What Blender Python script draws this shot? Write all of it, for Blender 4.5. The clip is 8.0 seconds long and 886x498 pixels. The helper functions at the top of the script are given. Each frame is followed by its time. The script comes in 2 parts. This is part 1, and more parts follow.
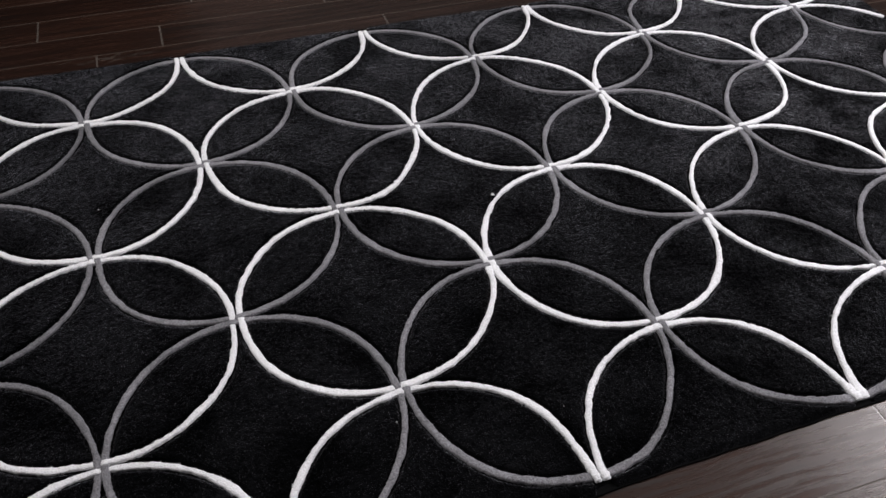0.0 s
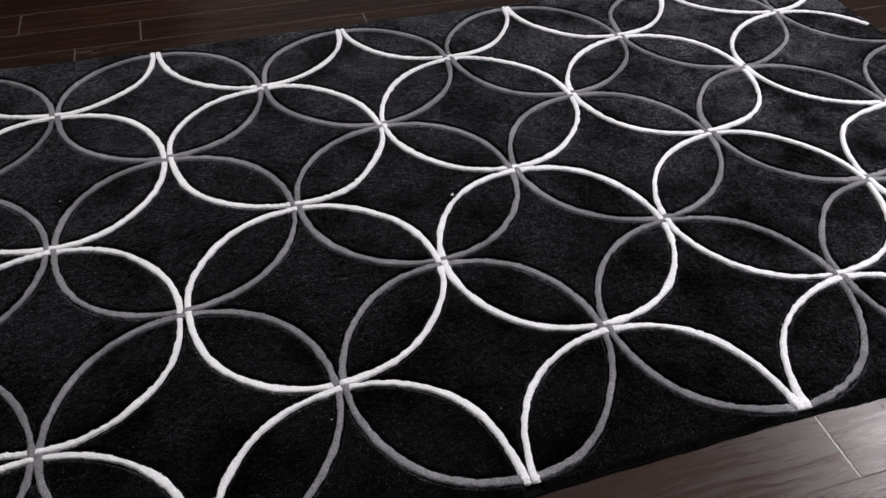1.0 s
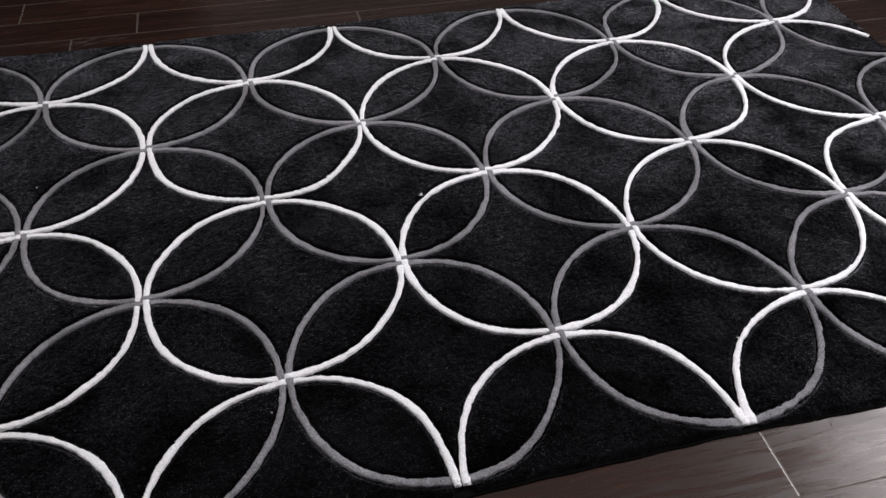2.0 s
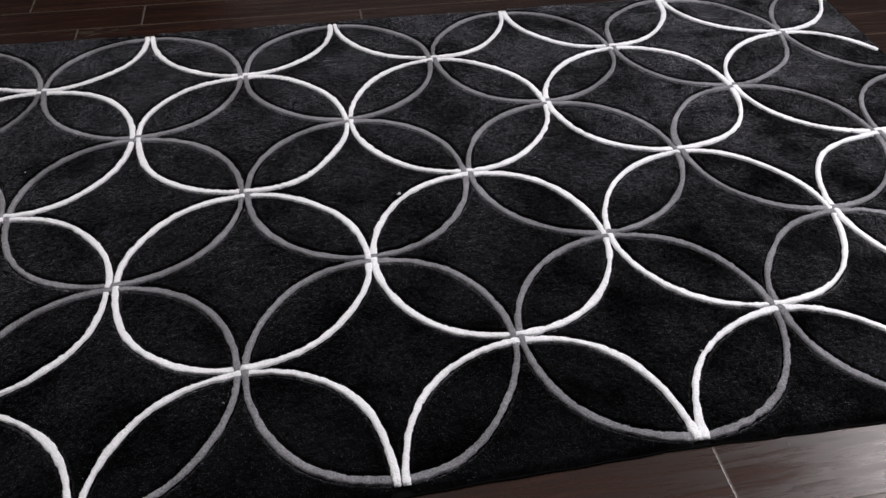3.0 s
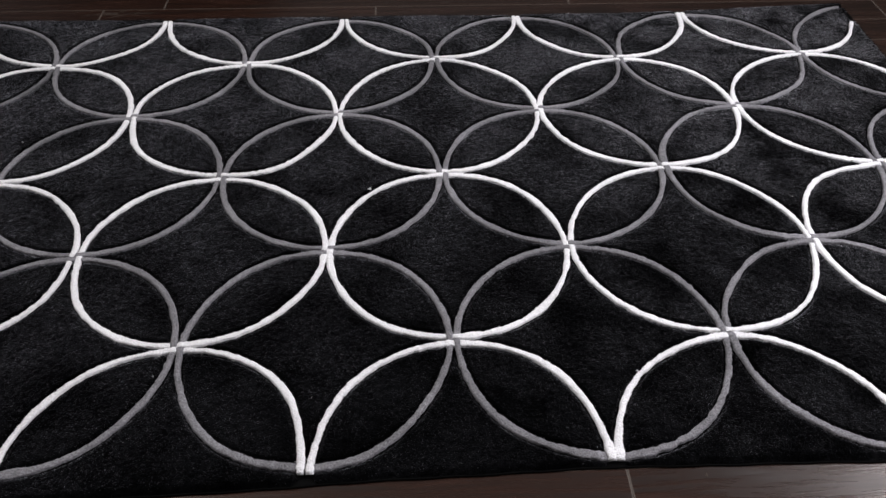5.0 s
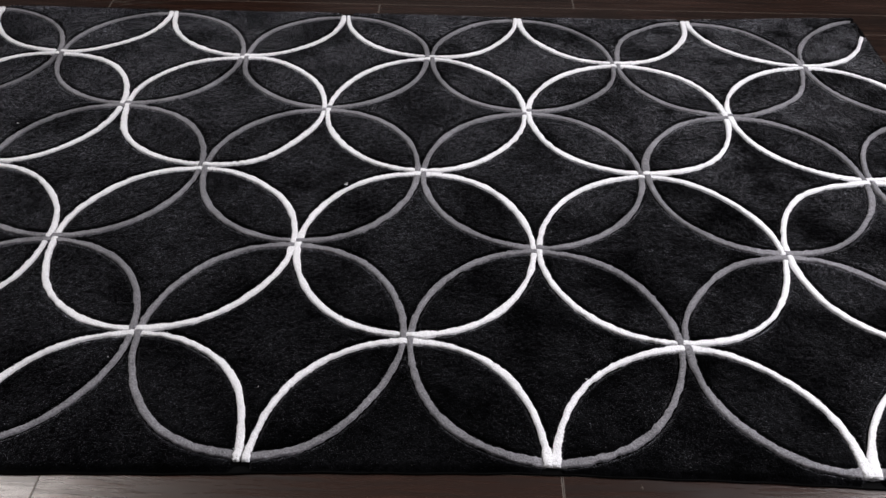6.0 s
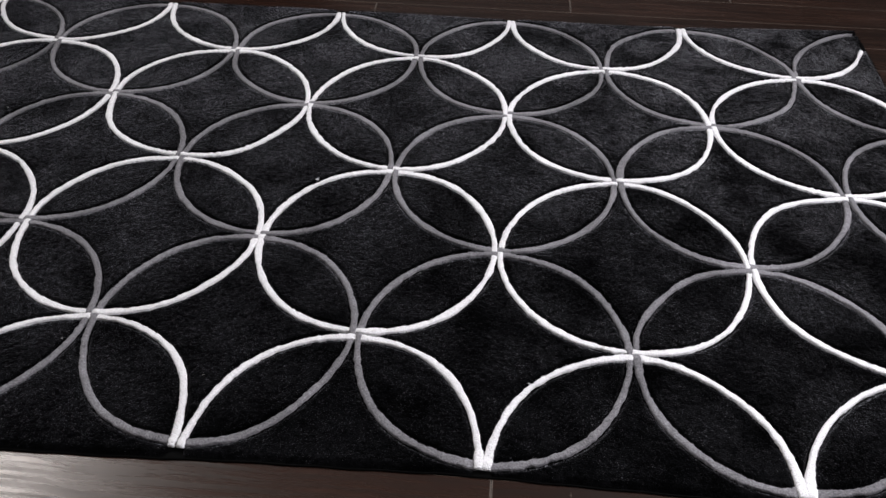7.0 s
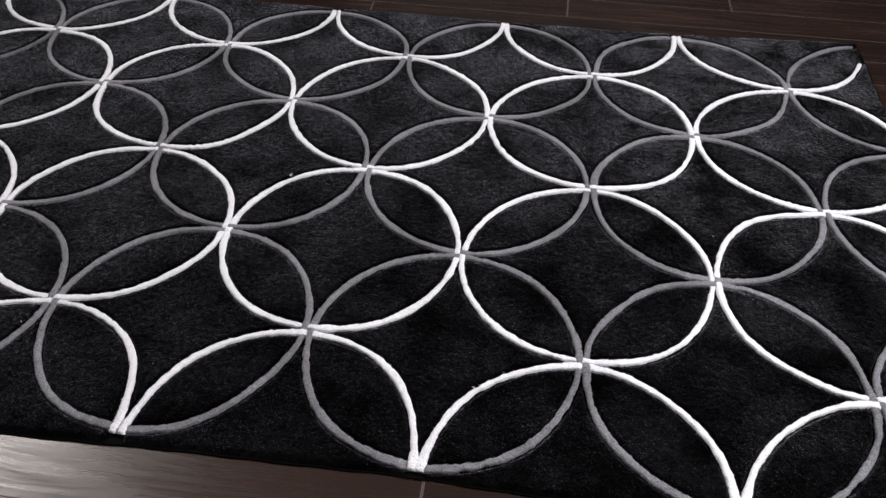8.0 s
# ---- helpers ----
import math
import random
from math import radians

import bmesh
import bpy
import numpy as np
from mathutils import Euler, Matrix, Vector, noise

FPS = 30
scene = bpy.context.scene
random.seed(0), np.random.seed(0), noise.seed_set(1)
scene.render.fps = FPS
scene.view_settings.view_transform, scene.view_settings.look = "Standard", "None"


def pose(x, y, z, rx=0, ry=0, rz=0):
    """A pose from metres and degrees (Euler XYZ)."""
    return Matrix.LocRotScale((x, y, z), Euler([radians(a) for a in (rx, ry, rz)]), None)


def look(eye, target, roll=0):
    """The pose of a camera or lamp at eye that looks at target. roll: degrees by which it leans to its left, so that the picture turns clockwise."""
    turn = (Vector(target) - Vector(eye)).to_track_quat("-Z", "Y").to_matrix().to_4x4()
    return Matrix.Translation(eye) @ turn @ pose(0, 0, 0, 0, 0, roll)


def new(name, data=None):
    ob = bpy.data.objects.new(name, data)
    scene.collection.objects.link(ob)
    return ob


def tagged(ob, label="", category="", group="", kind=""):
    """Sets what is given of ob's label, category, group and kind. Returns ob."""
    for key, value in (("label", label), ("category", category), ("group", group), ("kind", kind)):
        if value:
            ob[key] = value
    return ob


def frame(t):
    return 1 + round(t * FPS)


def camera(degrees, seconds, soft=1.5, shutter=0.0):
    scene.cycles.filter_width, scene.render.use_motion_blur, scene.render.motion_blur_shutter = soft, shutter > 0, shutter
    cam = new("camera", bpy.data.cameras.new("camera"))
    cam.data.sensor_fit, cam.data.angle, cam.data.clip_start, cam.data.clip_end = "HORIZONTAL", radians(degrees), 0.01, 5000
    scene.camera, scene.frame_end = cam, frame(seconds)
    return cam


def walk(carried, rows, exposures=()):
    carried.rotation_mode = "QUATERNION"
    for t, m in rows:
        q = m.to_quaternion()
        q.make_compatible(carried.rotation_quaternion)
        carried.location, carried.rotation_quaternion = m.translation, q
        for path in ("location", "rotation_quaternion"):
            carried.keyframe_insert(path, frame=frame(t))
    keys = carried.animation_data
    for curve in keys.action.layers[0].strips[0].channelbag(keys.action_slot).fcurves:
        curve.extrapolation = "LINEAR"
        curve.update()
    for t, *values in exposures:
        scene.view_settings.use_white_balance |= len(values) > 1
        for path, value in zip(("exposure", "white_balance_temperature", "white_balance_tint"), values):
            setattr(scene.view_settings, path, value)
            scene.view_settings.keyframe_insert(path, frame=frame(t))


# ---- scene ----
# ---------------------------------------------------------------- camera
cam = camera(55.9, 8.0, soft=1.5)
LIFT = 0.014
ROWS = [
    (0.0, -0.4817, -0.6240, 1.1522, -18.93, -42.39, 0.63),
    (0.5, -0.4249, -0.6430, 1.1507, -18.18, -42.35, 0.72),
    (1.0, -0.3548, -0.6646, 1.1503, -17.19, -42.35, 0.79),
    (1.5, -0.2824, -0.6872, 1.1524, -15.47, -42.34, 0.75),
    (1.7, -0.2534, -0.6955, 1.1522, -14.86, -42.33, 0.75),
    (2.8, -0.0990, -0.7306, 1.1484, -11.07, -42.21, 0.75),
    (3.0, -0.0733, -0.7354, 1.1478, -10.31, -42.19, 0.71),
    (3.5, -0.0126, -0.7462, 1.1467, -8.60, -42.13, 0.58),
    (4.0, 0.0473, -0.7561, 1.1444, -6.80, -42.05, 0.64),
    (4.5, 0.1037, -0.7631, 1.1439, -5.08, -42.02, 0.64),
    (4.7, 0.1283, -0.7655, 1.1439, -4.37, -42.01, 0.65),
    (5.8, 0.2899, -0.7753, 1.1449, -0.26, -41.99, 0.99),
    (6.0, 0.3222, -0.7760, 1.1455, 0.55, -41.99, 1.05),
    (6.5, 0.4026, -0.7764, 1.1480, 2.23, -42.00, 1.17),
    (7.0, 0.4774, -0.7723, 1.1492, 3.92, -42.02, 1.28),
    (7.5, 0.5511, -0.7650, 1.1512, 5.49, -42.05, 1.29),
    (8.0, 0.6263, -0.7548, 1.1539, 7.21, -42.09, 1.36),
]
walk(cam, [(t, pose(x, y, z + LIFT, 0, 0, yaw) @ pose(0, 0, 0, 90 + pitch, 0, 0) @ pose(0, 0, 0, 0, 0, roll))
           for t, x, y, z, yaw, pitch, roll in ROWS])

# ---------------------------------------------------------------- light
EXPOSURE = -0.20
scene.view_settings.exposure = EXPOSURE

world = bpy.data.worlds.new("sky")
scene.world = world
world.use_nodes = True
wt = world.node_tree
sky = wt.nodes.new("ShaderNodeTexSky")
sky.sky_type = 'NISHITA'
sky.sun_disc = False
sky.sun_elevation = radians(35)
sky.sun_rotation = radians(60)
wt.links.new(sky.outputs[0], wt.nodes["Background"].inputs[0])
wt.nodes["Background"].inputs[1].default_value = 0.1

# the room: inner faces
X0, X1, Y0, Y1, HIGH, THICK = -1.6, 2.25, -2.2, 3.4, 2.7, 0.14
UNSEEN_NOOK, DEEP = -0.45, 6.0      # added unseen nook at the far end, dark to deepen the floor's reflection
# windows: side, y from, y to, z from, z to, watts
WINDOWS = [("window_1", X0, 0.5, 1.8, 1.5, 2.65, 80), ("window_2", X1, -0.4, 1.35, 0.85, 2.26, 113)]
TINTS = {"window_1": (1.0, 0.98, 0.985), "window_2": (0.95, 0.935, 1.0)}
for wname, wx, wy0, wy1, wz0, wz1, watts in WINDOWS:
    lamp = bpy.data.lights.new("daylight", 'AREA')
    lamp.shape, lamp.size, lamp.size_y = 'RECTANGLE', wy1 - wy0 - 0.1, wz1 - wz0 - 0.1
    lamp.energy, lamp.color = watts, TINTS[wname]
    out = -1 if wx < 0 else 1
    lo = new("daylight", lamp)
    lo.matrix_world = look((wx + out * 0.03, (wy0 + wy1) / 2, (wz0 + wz1) / 2), (wx - out, (wy0 + wy1) / 2, (wz0 + wz1) / 2 - 0.01))


# ---------------------------------------------------------------- materials
def material(name):
    m = bpy.data.materials.new(name)
    m.use_nodes = True
    nt = m.node_tree
    return m, nt, nt.nodes["Principled BSDF"]


def node(nt, kind, **values):
    n = nt.nodes.new(kind)
    for key, value in values.items():
        n.inputs[key].default_value = value
    return n


def ramp(nt, source, stops):
    r = nt.nodes.new("ShaderNodeValToRGB")
    el = r.color_ramp.elements
    while len(el) < len(stops):
        el.new(0.5)
    for e, (at, c) in zip(el, stops):
        e.position, e.color = at, (*c, 1) if len(c) == 3 else c
    nt.links.new(source, r.inputs[0])
    return r


def mix(nt, kind, fac, a, b):
    n = nt.nodes.new("ShaderNodeMixRGB")
    n.blend_type = kind
    for sock, value in zip(n.inputs, (fac, a, b)):
        if isinstance(value, (int, float)):
            sock.default_value = value
        elif isinstance(value, tuple):
            sock.default_value = (*value, 1)
        else:
            nt.links.new(value, sock)
    return n.outputs[0]


def bump(nt, bsdf, height, strength, distance):
    b = node(nt, "ShaderNodeBump", Strength=strength, Distance=distance)
    nt.links.new(height, b.inputs["Height"])
    nt.links.new(b.outputs[0], bsdf.inputs["Normal"])


def world_space(nt):
    return nt.nodes.new("ShaderNodeNewGeometry").outputs["Position"]


def noise_of(nt, where, scale, detail=3.0, rough=0.55, stretch=None):
    if stretch:
        m = nt.nodes.new("ShaderNodeMapping")
        m.inputs["Scale"].default_value = stretch
        nt.links.new(where, m.inputs[0])
        where = m.outputs[0]
    n = node(nt, "ShaderNodeTexNoise", Scale=scale, Detail=detail, Roughness=rough)
    nt.links.new(where, n.inputs["Vector"])
    return n.outputs["Fac"]


def wool(name, dark, light, sheen, mottle, each, fine=330.0):
    """Cut pile: two colours mottled at the scale of a hand and of a tuft, and from tuft to tuft."""
    m, nt, p = material(name)
    where = world_space(nt)
    tuft = noise_of(nt, where, fine, 2.0)
    broad = noise_of(nt, where, 6.0, 4.0, 0.55)
    streak = noise_of(nt, where, 30.0, 3.0, 0.6, (0.6, 1.4, 1.0))
    clump = noise_of(nt, where, 120.0, 4.0, 0.75, (0.85, 1.15, 1.0))
    base = ramp(nt, tuft, [(0.3, dark), (0.7, light)])
    col = mix(nt, 'MULTIPLY', mottle, base.outputs[0], ramp(nt, broad, [(0.38, (0.28, 0.28, 0.29)), (0.60, (1.75, 1.75, 1.8))]).outputs[0])
    col = mix(nt, 'MULTIPLY', mottle * 0.8, col, ramp(nt, streak, [(0.32, (0.5, 0.5, 0.5)), (0.68, (1.45, 1.45, 1.45))]).outputs[0])
    col = mix(nt, 'MULTIPLY', mottle, col, ramp(nt, clump, [(0.34, (0.44, 0.44, 0.44)), (0.68, (1.45, 1.45, 1.45))]).outputs[0])
    if mottle > 0.5:
        gloss = mix(nt, 'MULTIPLY', 1.0, ramp(nt, clump, [(0.38, (0.20, 0.20, 0.20)), (0.66, (1.0, 1.0, 1.0))]).outputs[0],
                    ramp(nt, broad, [(0.37, (0.46, 0.46, 0.46)), (0.58, (1.15, 1.15, 1.15))]).outputs[0])
        # cloudy marks where the pile was brushed the other way, mostly towards one end; the gain also paints in that
        # end's stronger light
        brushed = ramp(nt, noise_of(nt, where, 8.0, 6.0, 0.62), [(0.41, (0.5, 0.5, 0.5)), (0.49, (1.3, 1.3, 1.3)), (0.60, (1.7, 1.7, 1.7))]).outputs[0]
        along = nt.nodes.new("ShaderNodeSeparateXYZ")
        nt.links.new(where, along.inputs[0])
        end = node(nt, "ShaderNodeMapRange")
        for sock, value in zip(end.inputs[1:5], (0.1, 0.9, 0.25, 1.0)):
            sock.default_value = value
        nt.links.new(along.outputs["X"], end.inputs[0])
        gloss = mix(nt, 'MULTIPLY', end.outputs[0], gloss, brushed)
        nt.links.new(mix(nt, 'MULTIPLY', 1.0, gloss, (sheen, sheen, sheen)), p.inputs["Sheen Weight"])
    isle = nt.nodes.new("ShaderNodeNewGeometry").outputs["Random Per Island"]
    col = mix(nt, 'MULTIPLY', each, col, ramp(nt, isle, [(0.0, (0.15, 0.15, 0.15)), (0.7, (0.9, 0.9, 0.9)), (1.0, (2.2, 2.2, 2.2))]).outputs[0])
    nt.links.new(col, p.inputs["Base Color"])
    p.inputs["Roughness"].default_value = 0.95
    p.inputs["Specular IOR Level"].default_value = 0.0
    if mottle <= 0.5:
        p.inputs["Sheen Weight"].default_value = sheen
    p.inputs["Sheen Roughness"].default_value = 0.325
    p.inputs["Sheen Tint"].default_value = (0.86, 0.855, 0.93, 1)
    bump(nt, p, tuft, 0.75, 0.003)
    return m


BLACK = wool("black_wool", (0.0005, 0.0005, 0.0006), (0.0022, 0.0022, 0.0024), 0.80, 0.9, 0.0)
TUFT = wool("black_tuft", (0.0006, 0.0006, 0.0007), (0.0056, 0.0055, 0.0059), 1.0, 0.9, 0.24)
WHITE = wool("white_wool", (0.68, 0.67, 0.675), (0.86, 0.85, 0.855), 0.1, 0.06, 0.05)
GREY = wool("grey_wool", (0.105, 0.1015, 0.1065), (0.232, 0.226, 0.235), 0.1, 0.22, 0.25)


def binding_material():
    m, nt, p = material("black_binding")
    where = world_space(nt)
    n = noise_of(nt, where, 900.0, 2.0)
    nt.links.new(ramp(nt, n, [(0.3, (0.0015, 0.0015, 0.0015)), (0.7, (0.004, 0.004, 0.004))]).outputs[0], p.inputs["Base Color"])
    p.inputs["Roughness"].default_value = 0.75
    p.inputs["Specular IOR Level"].default_value = 0.03
    bump(nt, p, n, 0.3, 0.001)
    return m


BINDING = binding_material()


def plank_material():
    """Dark-stained hardwood, hand-scraped, under a satin varnish; each board differs a little."""
    m, nt, p = material("dark_hardwood")
    tc = nt.nodes.new("ShaderNodeTexCoord")
    info = nt.nodes.new("ShaderNodeObjectInfo")
    shift = nt.nodes.new("ShaderNodeVectorMath")
    shift.operation = 'SCALE'
    comb = nt.nodes.new("ShaderNodeCombineXYZ")
    for k in range(3):
        nt.links.new(info.outputs["Random"], comb.inputs[k])
    nt.links.new(comb.outputs[0], shift.inputs[0])
    shift.inputs["Scale"].default_value = 37.0
    add = nt.nodes.new("ShaderNodeVectorMath")
    nt.links.new(tc.outputs["Object"], add.inputs[0])
    nt.links.new(shift.outputs[0], add.inputs[1])
    where = add.outputs[0]
    warp = nt.nodes.new("ShaderNodeVectorMath")
    sway = node(nt, "ShaderNodeTexNoise", Scale=5.0, Detail=2.0)
    nt.links.new(where, sway.inputs["Vector"])
    lean = nt.nodes.new("ShaderNodeVectorMath")
    lean.operation = 'SCALE'
    lean.inputs["Scale"].default_value = 0.022
    nt.links.new(sway.outputs["Color"], lean.inputs[0])
    nt.links.new(where, warp.inputs[0])
    nt.links.new(lean.outputs[0], warp.inputs[1])
    where = warp.outputs[0]
    grain = noise_of(nt, where, 90.0, 4.0, 0.6, (0.05, 1.3, 1.0))
    figure = noise_of(nt, where, 26.0, 3.0, 0.55, (0.14, 1.5, 1.0))
    pores = noise_of(nt, where, 500.0, 2.0, 0.5, (0.035, 1.0, 1.0))
    col = ramp(nt, figure, [(0.3, (0.0115, 0.0054, 0.0038)), (0.55, (0.0225, 0.0113, 0.0082)), (0.75, (0.035, 0.0185, 0.0142))]).outputs[0]
    col = mix(nt, 'MULTIPLY', 0.8, col, ramp(nt, grain, [(0.32, (0.4, 0.37, 0.35)), (0.68, (1.35, 1.3, 1.28))]).outputs[0])
    tone = ramp(nt, info.outputs["Random"], [(0.0, (0.72, 0.68, 0.66)), (0.5, (1.0, 0.96, 0.94)), (1.0, (1.25, 1.2, 1.15))])
    col = mix(nt, 'MULTIPLY', 1.0, col, tone.outputs[0])
    nt.links.new(col, p.inputs["Base Color"])
    r = ramp(nt, mix(nt, 'MIX', 0.5, grain, figure), [(0.34, (0.42, 0.42, 0.42)), (0.60, (0.20, 0.20, 0.20))])
    p.inputs["Specular Tint"].default_value = (1.0, 0.93, 0.88, 1)
    nt.links.new(r.outputs[0], p.inputs["Roughness"])
    p.inputs["Specular IOR Level"].default_value = 0.5
    h = mix(nt, 'MIX', 0.38, figure, grain)
    h = mix(nt, 'MIX', 0.10, h, pores)
    bump(nt, p, h, 0.6, 0.0030)
    return m


PLANK = plank_material()


def plain_material(name, colour, rough, grain=60.0, depth=0.001):
    m, nt, p = material(name)
    where = world_space(nt)
    n = noise_of(nt, where, grain, 4.0)
    b = noise_of(nt, where, 1.3, 3.0)
    col = mix(nt, 'MULTIPLY', 0.25, colour, ramp(nt, b, [(0.3, (0.75, 0.75, 0.75)), (0.7, (1.1, 1.1, 1.1))]).outputs[0])
    nt.links.new(col, p.inputs["Base Color"])
    p.inputs["Roughness"].default_value = rough
    bump(nt, p, n, 0.25, depth)
    return m


WALL = plain_material("wall_paint", (0.165, 0.155, 0.147), 0.8)
# near-black, so the added nook walls reflect as shade in the floor
DARK_WALL = plain_material("nook_shade", (0.035, 0.032, 0.029), 0.8)
CEILING = plain_material("ceiling_paint", (0.18, 0.172, 0.165), 0.9)
SUBFLOOR = plain_material("subfloor", (0.02, 0.015, 0.012), 0.9)
FRAME = plain_material("window_paint", (0.7, 0.69, 0.67), 0.45)
# pale, to paint in the light eased plank edges catch; also scuffs and dust
JOINT = plain_material("plank_end_glint_scuff", (0.095, 0.078, 0.066), 0.26)
EDGE = plain_material("plank_edge_glint_dust", (0.085, 0.066, 0.053), 0.34)
EDGE.node_tree.nodes["Principled BSDF"].inputs["Specular IOR Level"].default_value = 0.25
LINT = plain_material("lint", (0.75, 0.74, 0.72), 0.9)
glass, gnt, gp = material("window_glass")
gp.inputs["Transmission Weight"].default_value = 1.0
gp.inputs["Roughness"].default_value = 0.0


# ---------------------------------------------------------------- building
def part(name, bm, mat, parent=None, label="", smooth=False):
    me = bpy.data.meshes.new(name)
    bm.to_mesh(me)
    bm.free()
    me.materials.append(mat)
    if smooth:
        me.polygons.foreach_set("use_smooth", [True] * len(me.polygons))
    ob = new(name, me)
    if parent:
        ob.parent = parent
    return tagged(ob, label)


def sheet(name, verts, faces, mat, parent=None, label="", smooth=True):
    me = bpy.data.meshes.new(name)
    me.from_pydata(verts, [], faces)
    me.update()
    me.materials.append(mat)
    if smooth:
        me.polygons.foreach_set("use_smooth", [True] * len(me.polygons))
    ob = new(name, me)
    if parent:
        ob.parent = parent
    return tagged(ob, label)


def add_box(bm, a, b, bevel=0.0):
    c = [(p + q) / 2 for p, q in zip(a, b)]
    s = [abs(q - p) for p, q in zip(a, b)]
    made = bmesh.ops.create_cube(bm, size=1, matrix=Matrix.Translation(c) @ Matrix.Diagonal((*s, 1)))
    if bevel:
        edges = list({e for v in made["verts"] for e in v.link_edges})
        bmesh.ops.bevel(bm, geom=edges, offset=bevel, segments=2, affect='EDGES', profile=0.6)


def box(name, a, b, mat, parent=None, label="", bevel=0.0):
    bm = bmesh.new()
    add_box(bm, a, b, bevel)
    return part(name, bm, mat, parent, label)


# ---------------------------------------------------------------- room
floor = tagged(box("floor", (X0 - THICK, Y0 - THICK, -0.12), (X1 + THICK, DEEP + THICK, -0.016), SUBFLOOR),
               "dark espresso-stained hardwood plank floor with a satin gloss", "floor", kind="structure")
tagged(box("ceiling", (X0 - THICK, Y0 - THICK, HIGH), (X1 + THICK, DEEP + THICK, HIGH + 0.1), CEILING),
       "plain off-white painted ceiling", "ceiling", kind="structure")
tagged(box("wall_north", (UNSEEN_NOOK, Y1, -0.016), (X1 + THICK, Y1 + THICK, HIGH), WALL), "plain painted wall at the end of the room", "wall", kind="structure")
# added unseen recess walls that keep the far-left floor reflection dark
tagged(box("unseen_nook_end", (X0 - THICK, DEEP, -0.016), (UNSEEN_NOOK + THICK, DEEP + THICK, HIGH), DARK_WALL), "added unseen dark end wall that darkens the floor reflection", "wall", kind="structure")
tagged(box("unseen_nook_side", (UNSEEN_NOOK, Y1 + THICK, -0.016), (UNSEEN_NOOK + THICK, DEEP, HIGH), DARK_WALL), "added unseen dark side wall that darkens the floor reflection", "wall", kind="structure")
tagged(box("unseen_nook_west", (X0 - THICK, Y1, -0.016), (X0, DEEP, HIGH), DARK_WALL), "added unseen dark side wall that darkens the floor reflection", "wall", kind="structure")
tagged(box("wall_south", (X0 - THICK, Y0 - THICK, -0.016), (X1 + THICK, Y0, HIGH), WALL), "plain painted wall", "wall", kind="structure")


def side_wall(name, wname, wx, wy0, wy1, wz0, wz1):
    out = -1 if wx < 0 else 1
    a, b = sorted((wx, wx + out * THICK))
    bm = bmesh.new()
    for p, q in (((Y0, -0.016), (wy0, HIGH)), ((wy1, -0.016), (Y1, HIGH)), ((wy0, -0.016), (wy1, wz0)), ((wy0, wz1), (wy1, HIGH))):
        add_box(bm, (a, p[0], p[1]), (b, q[0], q[1]))
    tagged(part(name, bm, WALL), "plain painted wall with a window opening", "wall", kind="structure")
    win = tagged(new(wname), "white painted window letting in daylight", "window", kind="structure")
    m = wx + out * 0.09
    for p, q in (((wy0, wz0), (wy0 + 0.05, wz1)), ((wy1 - 0.05, wz0), (wy1, wz1)),
                 ((wy0 + 0.05, wz0), (wy1 - 0.05, wz0 + 0.05)), ((wy0 + 0.05, wz1 - 0.05), (wy1 - 0.05, wz1))):
        box("window_frame", (m - 0.03, p[0], p[1]), (m + 0.03, q[0], q[1]), FRAME, win)
    pane = box("pane", (m - 0.004, wy0 + 0.05, wz0 + 0.05), (m + 0.004, wy1 - 0.05, wz1 - 0.05), glass, win)
    pane.visible_shadow = False


side_wall("wall_west", *WINDOWS[0][:6])
side_wall("wall_east", *WINDOWS[1][:6])

# ---------------------------------------------------------------- rug
P = 0.254                      # pitch of the lattice of crossings
HALF = 0.0060                  # half the width of a line
RING = P - HALF - 0.0004       # ring radius, so that neighbours lie side by side
RX0, RX1, RY0, RY1 = -1.055, 1.514, -0.030, 1.548
TOP = 0.012


SKEW_X = (0.0018, -0.0072, 0.0107, 0.0054, 0.0079, -0.0134, 0.0068, -0.0092, -0.0065, -0.0098)
SKEW_Y = (0.0029, 0.0026, 0.0085, -0.0010, 0.0106, -0.0030, 0.0002, 0.0089, -0.0101, -0.0177)
# crossings tufted a little off the lattice: column, row, shift in millimetres
STRAYS = [(1, 5, 1, 12), (1, 3, -3, -3), (3, 5, 2, -5), (4, 4, -6, -1), (3, 3, 2, 3), (0, 2, 5, 1), (2, 2, -2, -3), (3, 1, 4, 1),
          (5, 5, 6, 0), (4, 6, -7, 2), (-3, 3, 4, -1), (-1, 5, -3, -2), (-2, 4, -3, 1), (0, 6, 3, -3), (0, 0, 2, -6), (2, 0, 0, 4), (4, 0, 4, 8), (6, 6, 0, 32)]


def wobble(x, y):
    """The skew of a hand-tufted lattice: a broad cubic drift and some stray crossings."""
    u, w = np.clip(x - 0.25, -1.4, 1.4), np.clip(y - 0.75, -0.85, 0.85)
    powers = (1.0, u, w, u * u, u * w, w * w, u ** 3, u * u * w, u * w * w, w ** 3)
    dx, dy = sum(c * q for c, q in zip(SKEW_X, powers)), sum(c * q for c, q in zip(SKEW_Y, powers))
    for i, j, sx, sy in STRAYS:
        near = np.exp(-((x - i * P) ** 2 + (y - j * P) ** 2) / (2 * 0.1 ** 2))
        dx, dy = dx + 0.001 * sx * near, dy + 0.001 * sy * near
    dy = dy - 0.0135 * np.exp(-(np.maximum(y, 0) / 0.085) ** 2)      # the last row sits closer to the edge
    return x + dx, y + dy


CENTRES = [(i, j, 'white') for j in range(0, 7, 2) for i in range(-5, 8, 2)]
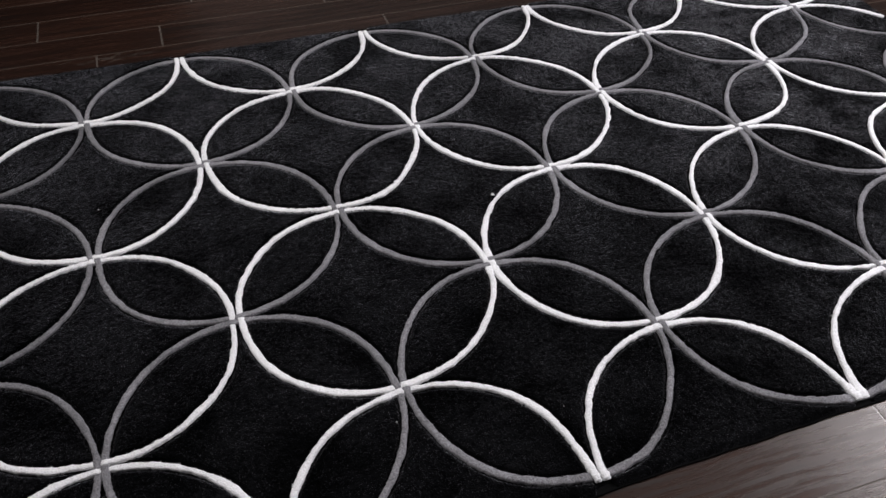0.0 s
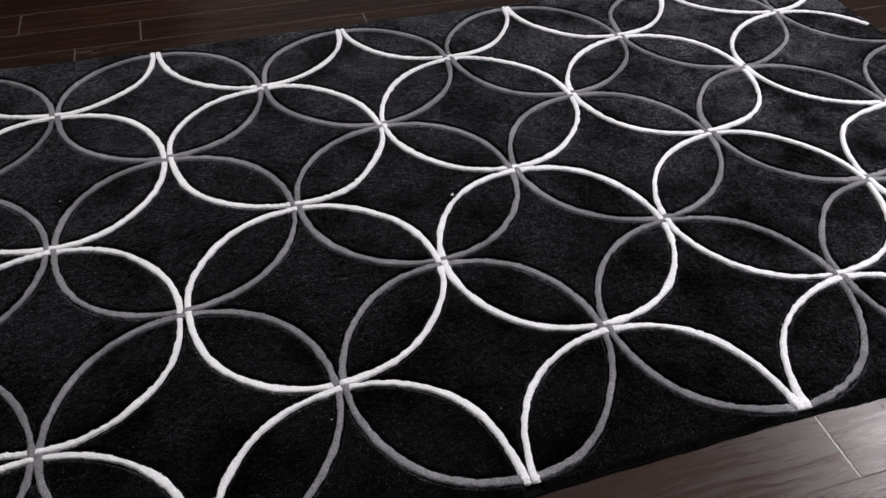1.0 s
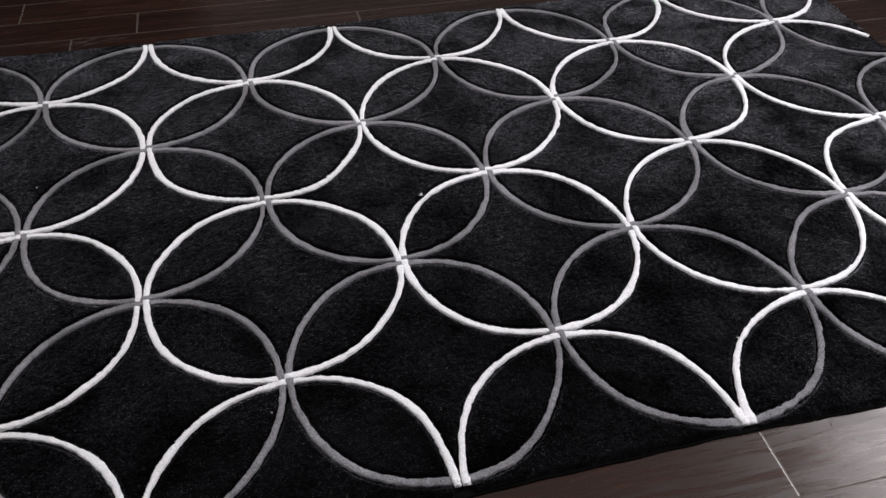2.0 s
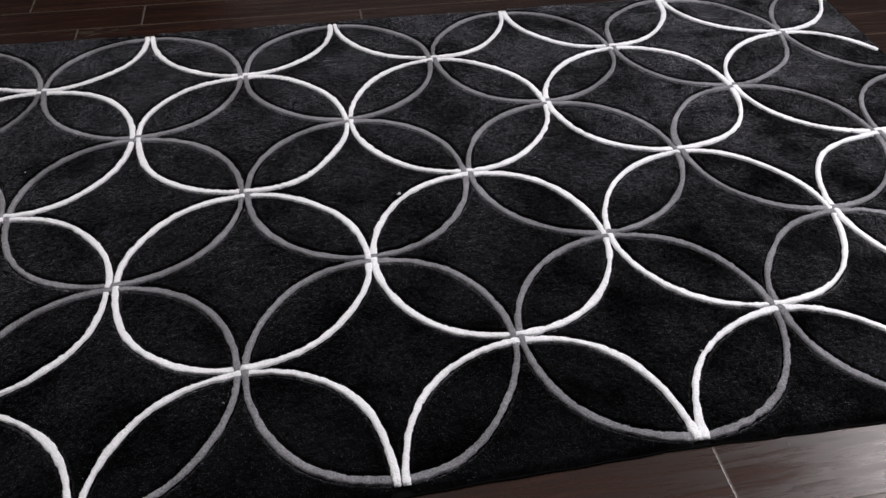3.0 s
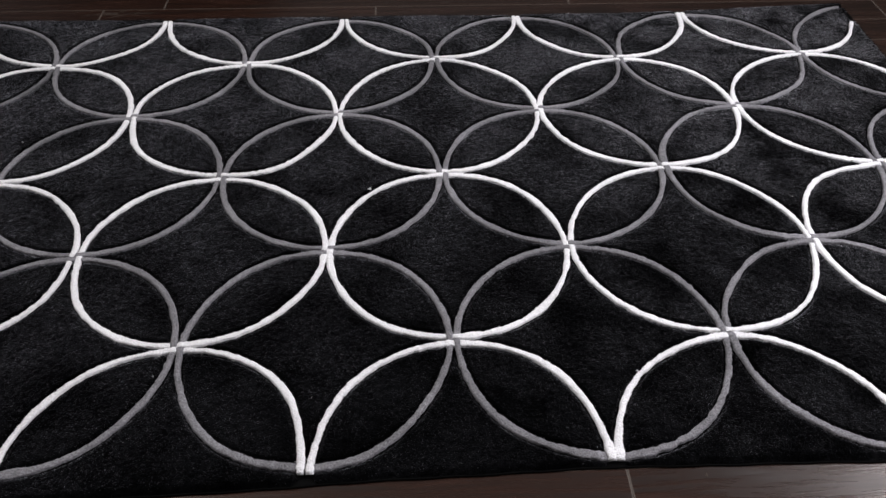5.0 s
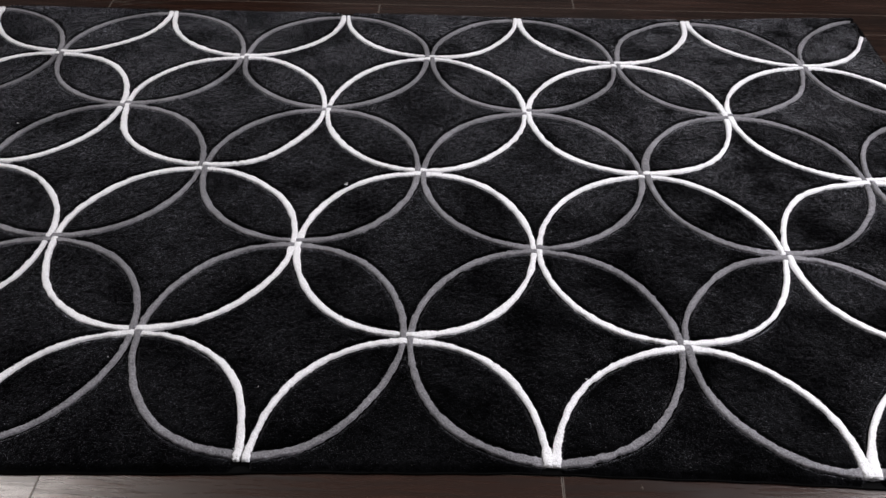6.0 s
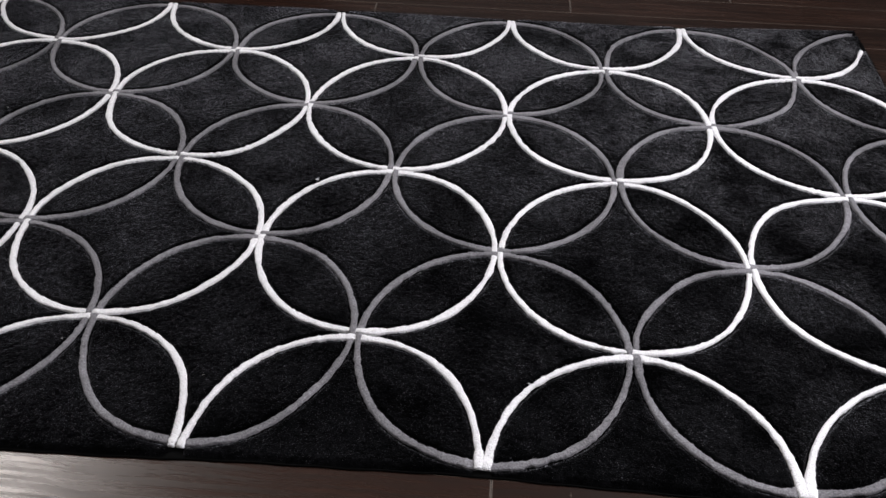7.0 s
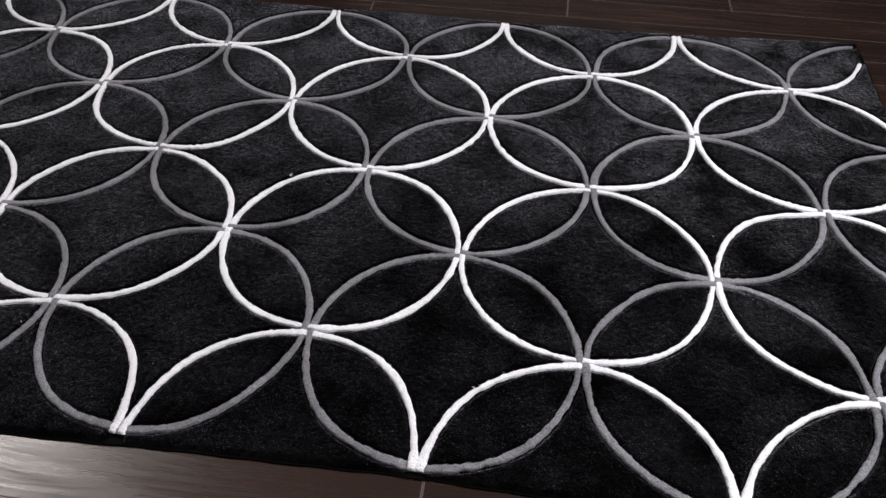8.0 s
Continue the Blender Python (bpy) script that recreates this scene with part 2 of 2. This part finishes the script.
CENTRES += [(i, j, 'grey') for j in range(1, 7, 2) for i in range(-4, 8, 2)]

rng = np.random.default_rng(7)


def waves(rng, count, low, high):
    """A smooth random function of the angle round a ring."""
    k = rng.integers(low, high, count)
    ph = rng.uniform(0, 2 * np.pi, count)
    am = rng.normal(0, 1, count) / np.sqrt(count)
    return lambda a: (am[:, None] * np.sin(k[:, None] * a[None] + ph[:, None])).sum(0)


SHAPES = {(i, j): waves(rng, 6, 2, 9) for i, j, _ in CENTRES}


# quarters of rings that bow out (or in) between two crossings: column, row, quarter, millimetres
WHITE_BOWS = {(-3, 2, 0): 1, (-3, 2, 3): 6, (-1, 2, 2): 6, (3, 0, 1): -8, (1, 0, 1): -6, (5, 0, 1): -15, (-3, 0, 0): -4, (-1, 0, 0): 8, (1, 0, 0): 4,
              (3, 2, 3): 5, (5, 2, 1): 8, (3, 4, 1): -7, (3, 4, 3): 8, (1, 6, 2): -9, (-1, 4, 1): 7, (-3, 4, 0): 5}
GREY_BOWS = {(-2, 3, 0): 4, (-2, 3, 2): 6, (0, 1, 2): 6, (0, 1, 3): -2, (-2, 1, 3): 2, (2, 1, 2): 3, (2, 1, 1): -3, (2, 1, 3): 5, (4, 1, 1): -6, (4, 1, 2): 4, (6, 3, 1): 8,
             (4, 5, 1): 4, (0, 5, 1): 3, (0, 5, 3): -4, (-2, 5, 2): 4}


def radius(i, j, a):
    bows = WHITE_BOWS if j % 2 == 0 else GREY_BOWS
    bow = np.array([bows.get((i, j, q), 0) for q in range(4)])[(a // (np.pi / 2)).astype(int) % 4]
    r = RING + 0.0019 * SHAPES[i, j](a) + 0.001 * bow * np.sin(2 * a) ** 2
    if (i, j) == (5, 6):      # the last white line swings wide at the far corner
        r = r + 0.015 * np.exp(-(np.minimum(np.abs(a), np.abs(a - 2 * np.pi)) / 0.3) ** 2)
    return r


def edge_wave(s, side):
    """How far each edge of the rug strays from straight."""
    ripple = 0.0010 * np.sin(7.1 * s + side) + 0.0008 * np.sin(17.0 * s + 2 * side) + 0.0006 * np.sin(61.0 * s + 3 * side)
    if side == 0:      # the near side, bowed
        d = (s - 0.55) ** 2
        return ripple + 0.005 - 0.032 * d / (1 + 0.4 * d) + 0.004 * np.exp(-d / 0.08)
    if side == 2:      # the far side flares towards one corner
        return ripple + 0.047 * np.clip((s - 0.85) / 0.65, 0, 1.1) ** 1.2
    if side == 1:      # the short side splays a little towards the far corner
        return ripple + 0.010 * np.clip((s - 0.9) / 0.6, 0, 1)
    return ripple


rug = tagged(new("area_rug"), "black tufted area rug with interlocking white and grey rings", "rug")


def line_gap(x, y):
    """Distance to the middle of the nearest tufted line."""
    bx, by = x, y
    for _ in range(3):
        wx, wy = wobble(bx, by)
        bx, by = bx + x - wx, by + y - wy
    gap = np.full(x.shape, 9.0)
    turn = np.linspace(-np.pi, np.pi, 721)
    for i, j, _ in CENTRES:
        dx, dy = bx - i * P, by - j * P
        r = np.hypot(dx, dy)
        near = np.abs(r - RING) < 0.04
        if near.any():
            gap[near] = np.minimum(gap[near], np.abs(r[near] - np.interp(np.arctan2(dy[near], dx[near]), turn, radius(i, j, turn))))
    return gap


def soft_noise(x, y, size, seed):
    """Smooth noise of a given grain, about -1 to 1."""
    r = np.random.default_rng(seed)
    z = np.zeros(x.shape)
    for k in range(22):
        a, f = r.uniform(0, 2 * np.pi), r.uniform(0.5, 1.6) * 2 * np.pi / size
        z += np.sin(f * (np.cos(a) * x + np.sin(a) * y) + r.uniform(0, 6.3))
    return z / 4.7


def field():
    step = 0.0034
    nx, ny = int((RX1 - RX0) / step) + 1, int((RY1 - RY0) / step) + 1
    u, w = np.meshgrid(np.linspace(0, 1, nx), np.linspace(0, 1, ny))
    xs, ys = RX0 + u * (RX1 - RX0), RY0 + w * (RY1 - RY0)
    x = xs + edge_wave(ys, 3) * (1 - u) + edge_wave(ys, 1) * u ** 6
    y = ys + edge_wave(xs, 0) * (1 - w) ** 6 + edge_wave(xs, 2) * w ** 6
    gap = line_gap(x, y)
    z = TOP - 0.0085 * np.exp(-(gap / 0.0102) ** 8)
    z += rng.normal(0, 0.0004, x.shape)
    for k in range(14):
        a, f = rng.uniform(0, 2 * np.pi), rng.uniform(12, 60)
        z += 0.00012 * np.sin(f * (np.cos(a) * x + np.sin(a) * y) + rng.uniform(0, 6))
    rim = np.minimum(np.minimum(xs - RX0, RX1 - xs), np.minimum(ys - RY0, RY1 - ys))
    z -= 0.0075 * np.clip(1 - rim / 0.011, 0, 1) ** 2
    verts = np.stack([x.ravel(), y.ravel(), z.ravel()], 1)
    q = np.arange((ny - 1) * nx).reshape(ny - 1, nx)[:, :-1].ravel()
    faces = np.stack([q, q + 1, q + 1 + nx, q + nx], 1)
    sheet("rug_field", verts.tolist(), faces.tolist(), BLACK, rug, "black cut pile with brushed patches")
    return x, y, z, gap


FX, FY, FZ, FGAP = field()


def blades(x, y, z, lean, length, width, rng, brush=(0.0, 0.0)):
    """One small triangle for each tuft tip; brush is the way the pile lies."""
    n = len(x)
    a = rng.uniform(0, 2 * np.pi, n)
    t = rng.uniform(0, 2 * np.pi, n)
    ln = length * rng.uniform(0.6, 1.2, n)
    base = np.stack([x, y, z], 1)
    side = np.stack([np.cos(a), np.sin(a), np.zeros(n)], 1) * width * 0.5
    lx, ly = np.cos(t) * lean + brush[0], np.sin(t) * lean + brush[1]
    up = np.sqrt(np.maximum(0.06, 1 - lx ** 2 - ly ** 2))
    tip = base + np.stack([lx, ly, up], 1) * ln[:, None]
    v = np.stack([base - side, base + side, tip], 1).reshape(-1, 3)
    f = np.arange(3 * n).reshape(-1, 3)
    return v, f


def tufts():
    n = 520000
    ny, nx = FX.shape
    gx, gy = rng.uniform(0.5, nx - 1.5, n), rng.uniform(0.5, ny - 1.5, n)
    c, r = gx.astype(int), gy.astype(int)
    keep = FGAP[r, c] > 0.0100
    gx, gy, c, r = gx[keep], gy[keep], c[keep], r[keep]
    x = FX[r, c] + (gx - c) * (FX[r, c + 1] - FX[r, c])
    y = FY[r, c] + (gy - r) * (FY[r + 1, c] - FY[r, c])
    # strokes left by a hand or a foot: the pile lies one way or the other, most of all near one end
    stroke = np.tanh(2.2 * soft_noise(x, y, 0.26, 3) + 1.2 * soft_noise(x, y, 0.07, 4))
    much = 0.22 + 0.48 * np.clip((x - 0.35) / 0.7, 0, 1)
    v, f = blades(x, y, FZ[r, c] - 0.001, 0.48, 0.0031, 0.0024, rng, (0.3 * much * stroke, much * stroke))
    ob = sheet("fuzz", v.tolist(), f.tolist(), TUFT, rug, "short black wool fuzz", smooth=False)
    tagged(ob, kind="stuff")


tufts()


def ring(i, j, colour):
    """One tufted line: a rounded cord of pile, clipped at the rug's edge, passing over and under where it crosses others."""
    steps = 500
    a = np.arange(steps + 1) / steps * 2 * np.pi
    r = radius(i, j, a) + 0.00042 * waves(rng, 8, 14, 50)(a)
    lump, swell = waves(rng, 10, 20, 120)(a), waves(rng, 8, 8, 60)(a)
    press = waves(rng, 6, 3, 14)(a)
    half = HALF * rng.uniform(0.89, 1.02) * (1 + 0.15 * press + 0.08 * swell + 0.06 * lump + 0.08 * np.sin(2 * a))
    if j in (0, 6):      # lines thicken where two of them meet at the rug's edge
        half = half * (1 + (0.36 if j == 0 else 0.16) * np.exp(-(np.sin(a) / 0.16) ** 2)) * (1 - 0.25 * np.exp(-(np.sin(a) / 0.02) ** 2))
    if j == 1:      # and the grey ones spread along it
        half = half * (1 + 0.32 * np.exp(-(np.cos(a) / 0.26) ** 2) * (np.sin(a) < 0))
    high = 0.0129 + 0.0003 * lump
    d = (a + np.pi / 4) % (np.pi / 2) - np.pi / 4
    half = half * (0.98 + 0.10 * np.exp(-(d / 0.11) ** 2))
    hump = (d / 0.026) * np.exp(0.5 - 0.5 * (d / 0.026) ** 2)
    rim = (j == 0) & (np.sin(a) < 0.3) | (j == 6) & (np.sin(a) > -0.3)
    rim_grey = (j == 1) & (np.sin(a) < -0.9) | (j == 5) & (np.sin(a) > 0.9)
    high = high + 0.0012 * np.where(rim, np.abs(hump), np.where(rim_grey, -0.3, 1.0) * np.where(rim_grey, np.abs(hump), hump))
    if j in (0, 6):      # white tips lie over the grey line that runs along the edge
        high = high + 0.0022 * np.exp(-(np.sin(a) / 0.07) ** 2)
    if j in (1, 5):
        high = high - 0.0016 * np.exp(-(np.cos(a) / 0.07) ** 2) * (np.sin(a) * (j - 3) > 0)
    across = np.linspace(0, np.pi, 9)
    rad = r[:, None] + half[:, None] * -np.cos(across)[None]
    rad += rng.normal(0, 0.0004, rad.shape)
    lift = 0.78 + 0.22 * np.sin(across) ** 0.6
    lift[[0, -1]] = 0.5
    z = high[:, None] * lift[None] + rng.normal(0, 0.00022, rad.shape)
    x, y = wobble(i * P + rad * np.cos(a)[:, None], j * P + rad * np.sin(a)[:, None])
    mx, my = x[:, 4], y[:, 4]
    keep = (mx > RX0 + 0.006) & (mx < RX1 - 0.009)
    keep &= (my > RY0 + edge_wave(mx, 0) + 0.004) & (my < RY1 + edge_wave(mx, 2) - 0.006)
    keep &= (j > 0) | (np.sin(a) > -0.016)
    keep &= (j < 6) | (np.sin(a) < 0.012)
    if keep.sum() < 6:
        return
    m = len(across)
    verts = np.stack([x.ravel(), y.ravel(), z.ravel()], 1)
    s = np.nonzero(keep[:-1] & keep[1:])[0]
    q = (s[:, None] * m + np.arange(m - 1)[None]).ravel()
    faces = np.stack([q, q + m, q + m + 1, q + 1], 1)
    # close the cut ends
    caps = []
    for k in range(steps):
        if keep[k] and not keep[k - 1 if k else steps - 1]:
            caps.append([k * m + c for c in range(m)])
        if keep[k] and not keep[k + 1]:
            caps.append([k * m + c for c in reversed(range(m))])
    # tuft tips
    n = int(14 * len(s))
    k, c = rng.choice(s, n), rng.integers(0, m - 1, n)
    bx, by, bz = x[k, c], y[k, c], z[k, c]
    tv, tf = blades(bx, by, bz - 0.0006, 0.85, 0.0026, 0.0012, rng)
    allv = np.concatenate([verts, tv])
    allf = faces.tolist() + caps + (tf + len(verts)).tolist()
    used = np.zeros(len(allv), bool)
    for face in allf:
        used[face] = True
    remap = np.cumsum(used) - 1
    allf = [[int(remap[v]) for v in face] for face in allf]
    sheet(colour + "_ring", allv[used].tolist(), allf, WHITE if colour == 'white' else GREY, rug,
          "ivory white raised tufted line" if colour == 'white' else "mid grey raised tufted line")


for ci, cj, cc in CENTRES:
    ring(ci, cj, cc)


def binding():
    """The backing and its overcast edge: a thin dark slab a little wider than the pile."""
    n = 260
    s = np.linspace(0, 1, n)
    loop = []
    for k in range(n):
        loop.append((RX0 + s[k] * (RX1 - RX0), RY0, 0, -1))
    for k in range(n):
        loop.append((RX1, RY0 + s[k] * (RY1 - RY0), 1, 0))
    for k in range(n):
        loop.append((RX1 - s[k] * (RX1 - RX0), RY1, 0, 1))
    for k in range(n):
        loop.append((RX0, RY1 - s[k] * (RY1 - RY0), -1, 0))
    section = [(-0.010, 0.0035), (-0.002, 0.0040), (0.0015, 0.0036), (0.0028, 0.0024), (0.0025, 0.0008), (0.0, 0.0004), (-0.02, 0.0004)]
    verts, faces = [], []
    for x, y, nx, ny in loop:
        if ny:
            e = edge_wave(np.array(x), 0 if ny < 0 else 2)
            y += float(e)
        else:
            x += float(edge_wave(np.array(y), 3 if nx < 0 else 1))
        for o, h in section:
            verts.append((x + nx * o, y + ny * o, h))
    m, t = len(section), len(loop)
    for k in range(t):
        for c in range(m - 1):
            b = ((k + 1) % t) * m
            faces.append((k * m + c, b + c, b + c + 1, k * m + c + 1))
    sheet("binding", verts, faces, BINDING, rug, "black stitched edge binding")


binding()
box("backing", (RX0 + 0.008, RY0 + 0.008, 0.0005), (RX1 - 0.008, RY1 - 0.008, 0.004), BINDING, rug)

# ---------------------------------------------------------------- lint on the rug and floor
def fleck(name, x, y, z, size, mat, label, category, group, seed, upright=0.4, count=6):
    """A tiny tangle of fibre: a few bent slivers springing from one spot."""
    r = random.Random(seed)
    bm = bmesh.new()
    for k in range(count):
        a, ln, w = r.uniform(0, 2 * math.pi), size * r.uniform(0.5, 1.1), size * 0.16
        d, side = Vector((math.cos(a), math.sin(a), 0)), Vector((-math.sin(a), math.cos(a), 0)) * w
        rise = upright * r.uniform(0.4, 1.3)
        p0, p1, p2 = Vector((0, 0, 0)), d * ln * 0.5 + Vector((0, 0, ln * rise * 0.8)), d * ln + side * r.uniform(-3, 3) + Vector((0, 0, ln * rise))
        v = [bm.verts.new(q) for q in (p0 - side, p0 + side, p1 + side, p1 - side, p2, p1 + Vector((0, 0, w)), p0 + Vector((0, 0, w)))]
        for f in ((0, 1, 2, 3), (3, 2, 4), (1, 6, 5, 2), (6, 0, 3, 5), (2, 5, 4), (5, 3, 4)):
            bm.faces.new([v[q] for q in f])
    ob = part(name, bm, mat)
    ob.location = (x, y, z)
    return tagged(ob, label, category, group)


ON_RUG = TOP - 0.0008
SPECKS = [(-0.736, 0.919), (0.050, 1.440), (-0.036, 1.476), (0.122, 1.024), (1.025, 0.647), (0.961, 1.280),
          (-0.002, 0.133), (0.066, 0.101), (-0.030, 0.029), (-0.077, 0.192), (-0.281, 0.190)]
for k, (sx, sy) in enumerate(SPECKS):
    fleck("lint", sx, sy, ON_RUG, 0.0032, LINT, "tiny pale lint fleck caught on the black rug", "lint", "lint on the rug", k, 0.3)
smear = random.Random(12)
for k in range(14):
    fleck("lint", smear.gauss(0.83, 0.035), smear.gauss(0.022, 0.012), ON_RUG, smear.uniform(0.0012, 0.0022), GREY,
          "tiny grey lint fleck caught on the black rug", "lint", "lint on the rug", 60 + k, 0.3)
fleck("loose_tuft", 0.088, 0.706, ON_RUG + 0.001, 0.0062, WHITE, "loose white wool tuft sticking out beside a white line", "tuft", "loose tufts on the rug", 31, 0.6, 9)
fleck("loose_tuft", 0.569, 0.166, ON_RUG + 0.001, 0.0036, WHITE, "loose white wool tuft sticking out beside a white line", "tuft", "loose tufts on the rug", 32, 0.6, 7)
fleck("loose_tuft", 0.129, 0.038, ON_RUG + 0.001, 0.0045, GREY, "loose grey wool tuft sticking out of a grey line", "tuft", "loose tufts on the rug", 33, 0.9, 8)
fleck("loose_tuft", 1.077, 1.512, ON_RUG + 0.001, 0.010, GREY, "loose grey thread end on the far edge of the rug", "tuft", "loose tufts on the rug", 34, 0.8, 3)
fleck("floor_fleck", 0.638, -0.040, 0.0, 0.005, EDGE, "pale fleck of dust on the dark plank floor", "dust", "", 35, 0.05, 4)


def scuffs():
    """Pale scratches worn into the varnish by the far edge of the rug."""
    r = random.Random(9)
    bm = bmesh.new()
    for k in range(34):
        x, y = r.gauss(-0.68, 0.055), min(1.622, max(1.575, r.gauss(1.600, 0.012)))
        a, ln, w = r.gauss(0.25, 0.35), r.uniform(0.006, 0.030), r.uniform(0.0005, 0.0012)
        d, n = Vector((math.cos(a), math.sin(a), 0)) * ln, Vector((-math.sin(a), math.cos(a), 0)) * w
        o = Vector((x, y, 0.0003))
        v = [bm.verts.new(q) for q in (o - d, o - n, o + d, o + n)]
        bm.faces.new(v)
    ob = part("scuff", bm, JOINT, floor, "pale scratches worn into the varnish")
    tagged(ob, kind="stuff")


scuffs()

# ---------------------------------------------------------------- floor planks
WIDE, SEAM = 0.127, -0.150
JOINTS = {0: [-0.316, 0.512], 13: [-0.725, 0.092, 1.64], 14: [-0.547, 0.687, 1.82], 15: [-0.055, 1.19], 16: [-0.442, 0.75], -1: [0.05, 1.02]}


def plank(x0, x1, y0, y1):
    """One board with eased edges."""
    cx, cy = (x0 + x1) / 2, (y0 + y1) / 2
    hx, hy, g, e = (x1 - x0) / 2 - 0.0003, (y1 - y0) / 2 - 0.0003, 0.0014, 0.00025
    verts = []
    for ox, oy, z in ((hx, hy, -0.0155), (hx, hy, -e), (hx - 1.5 * g, hy - g, 0.0)):
        verts += [(-ox, -oy, z), (ox, -oy, z), (ox, oy, z), (-ox, oy, z)]
    faces = [(8, 9, 10, 11)]
    for b in (0, 4):
        for k in range(4):
            n = (k + 1) % 4
            faces.append((b + k, b + n, b + 4 + n, b + 4 + k))
    ob = sheet("plank", verts, faces, PLANK, floor, smooth=False)
    ob.data.materials.append(EDGE)
    ob.data.materials.append(JOINT)
    # bevels get the pale colours that stand for caught light
    for k in range(4):
        ob.data.polygons[5 + k].material_index = 2 if k % 2 else 1
    ob.location = (cx, cy, 0)


lay = random.Random(5)
row = int((Y0 - SEAM) / WIDE) - 1
while SEAM + row * WIDE < DEEP:
    y0, y1 = max(Y0, SEAM + row * WIDE), min(DEEP, SEAM + (row + 1) * WIDE)
    east = X1 if y1 <= Y1 else UNSEEN_NOOK
    cuts = list(JOINTS.get(row, [lay.uniform(-0.6, 0.6)]))
    while cuts[0] > X0 + 0.3:
        cuts.insert(0, cuts[0] - lay.uniform(0.6, 1.25))
    while cuts[-1] < east - 0.3:
        cuts.append(cuts[-1] + lay.uniform(0.6, 1.25))
    ends = [X0] + [c for c in cuts if X0 + 0.1 < c < east - 0.1] + [east]
    if y1 - y0 > 0.02:
        for a, b in zip(ends, ends[1:]):
            plank(a, b, y0, y1)
    row += 1
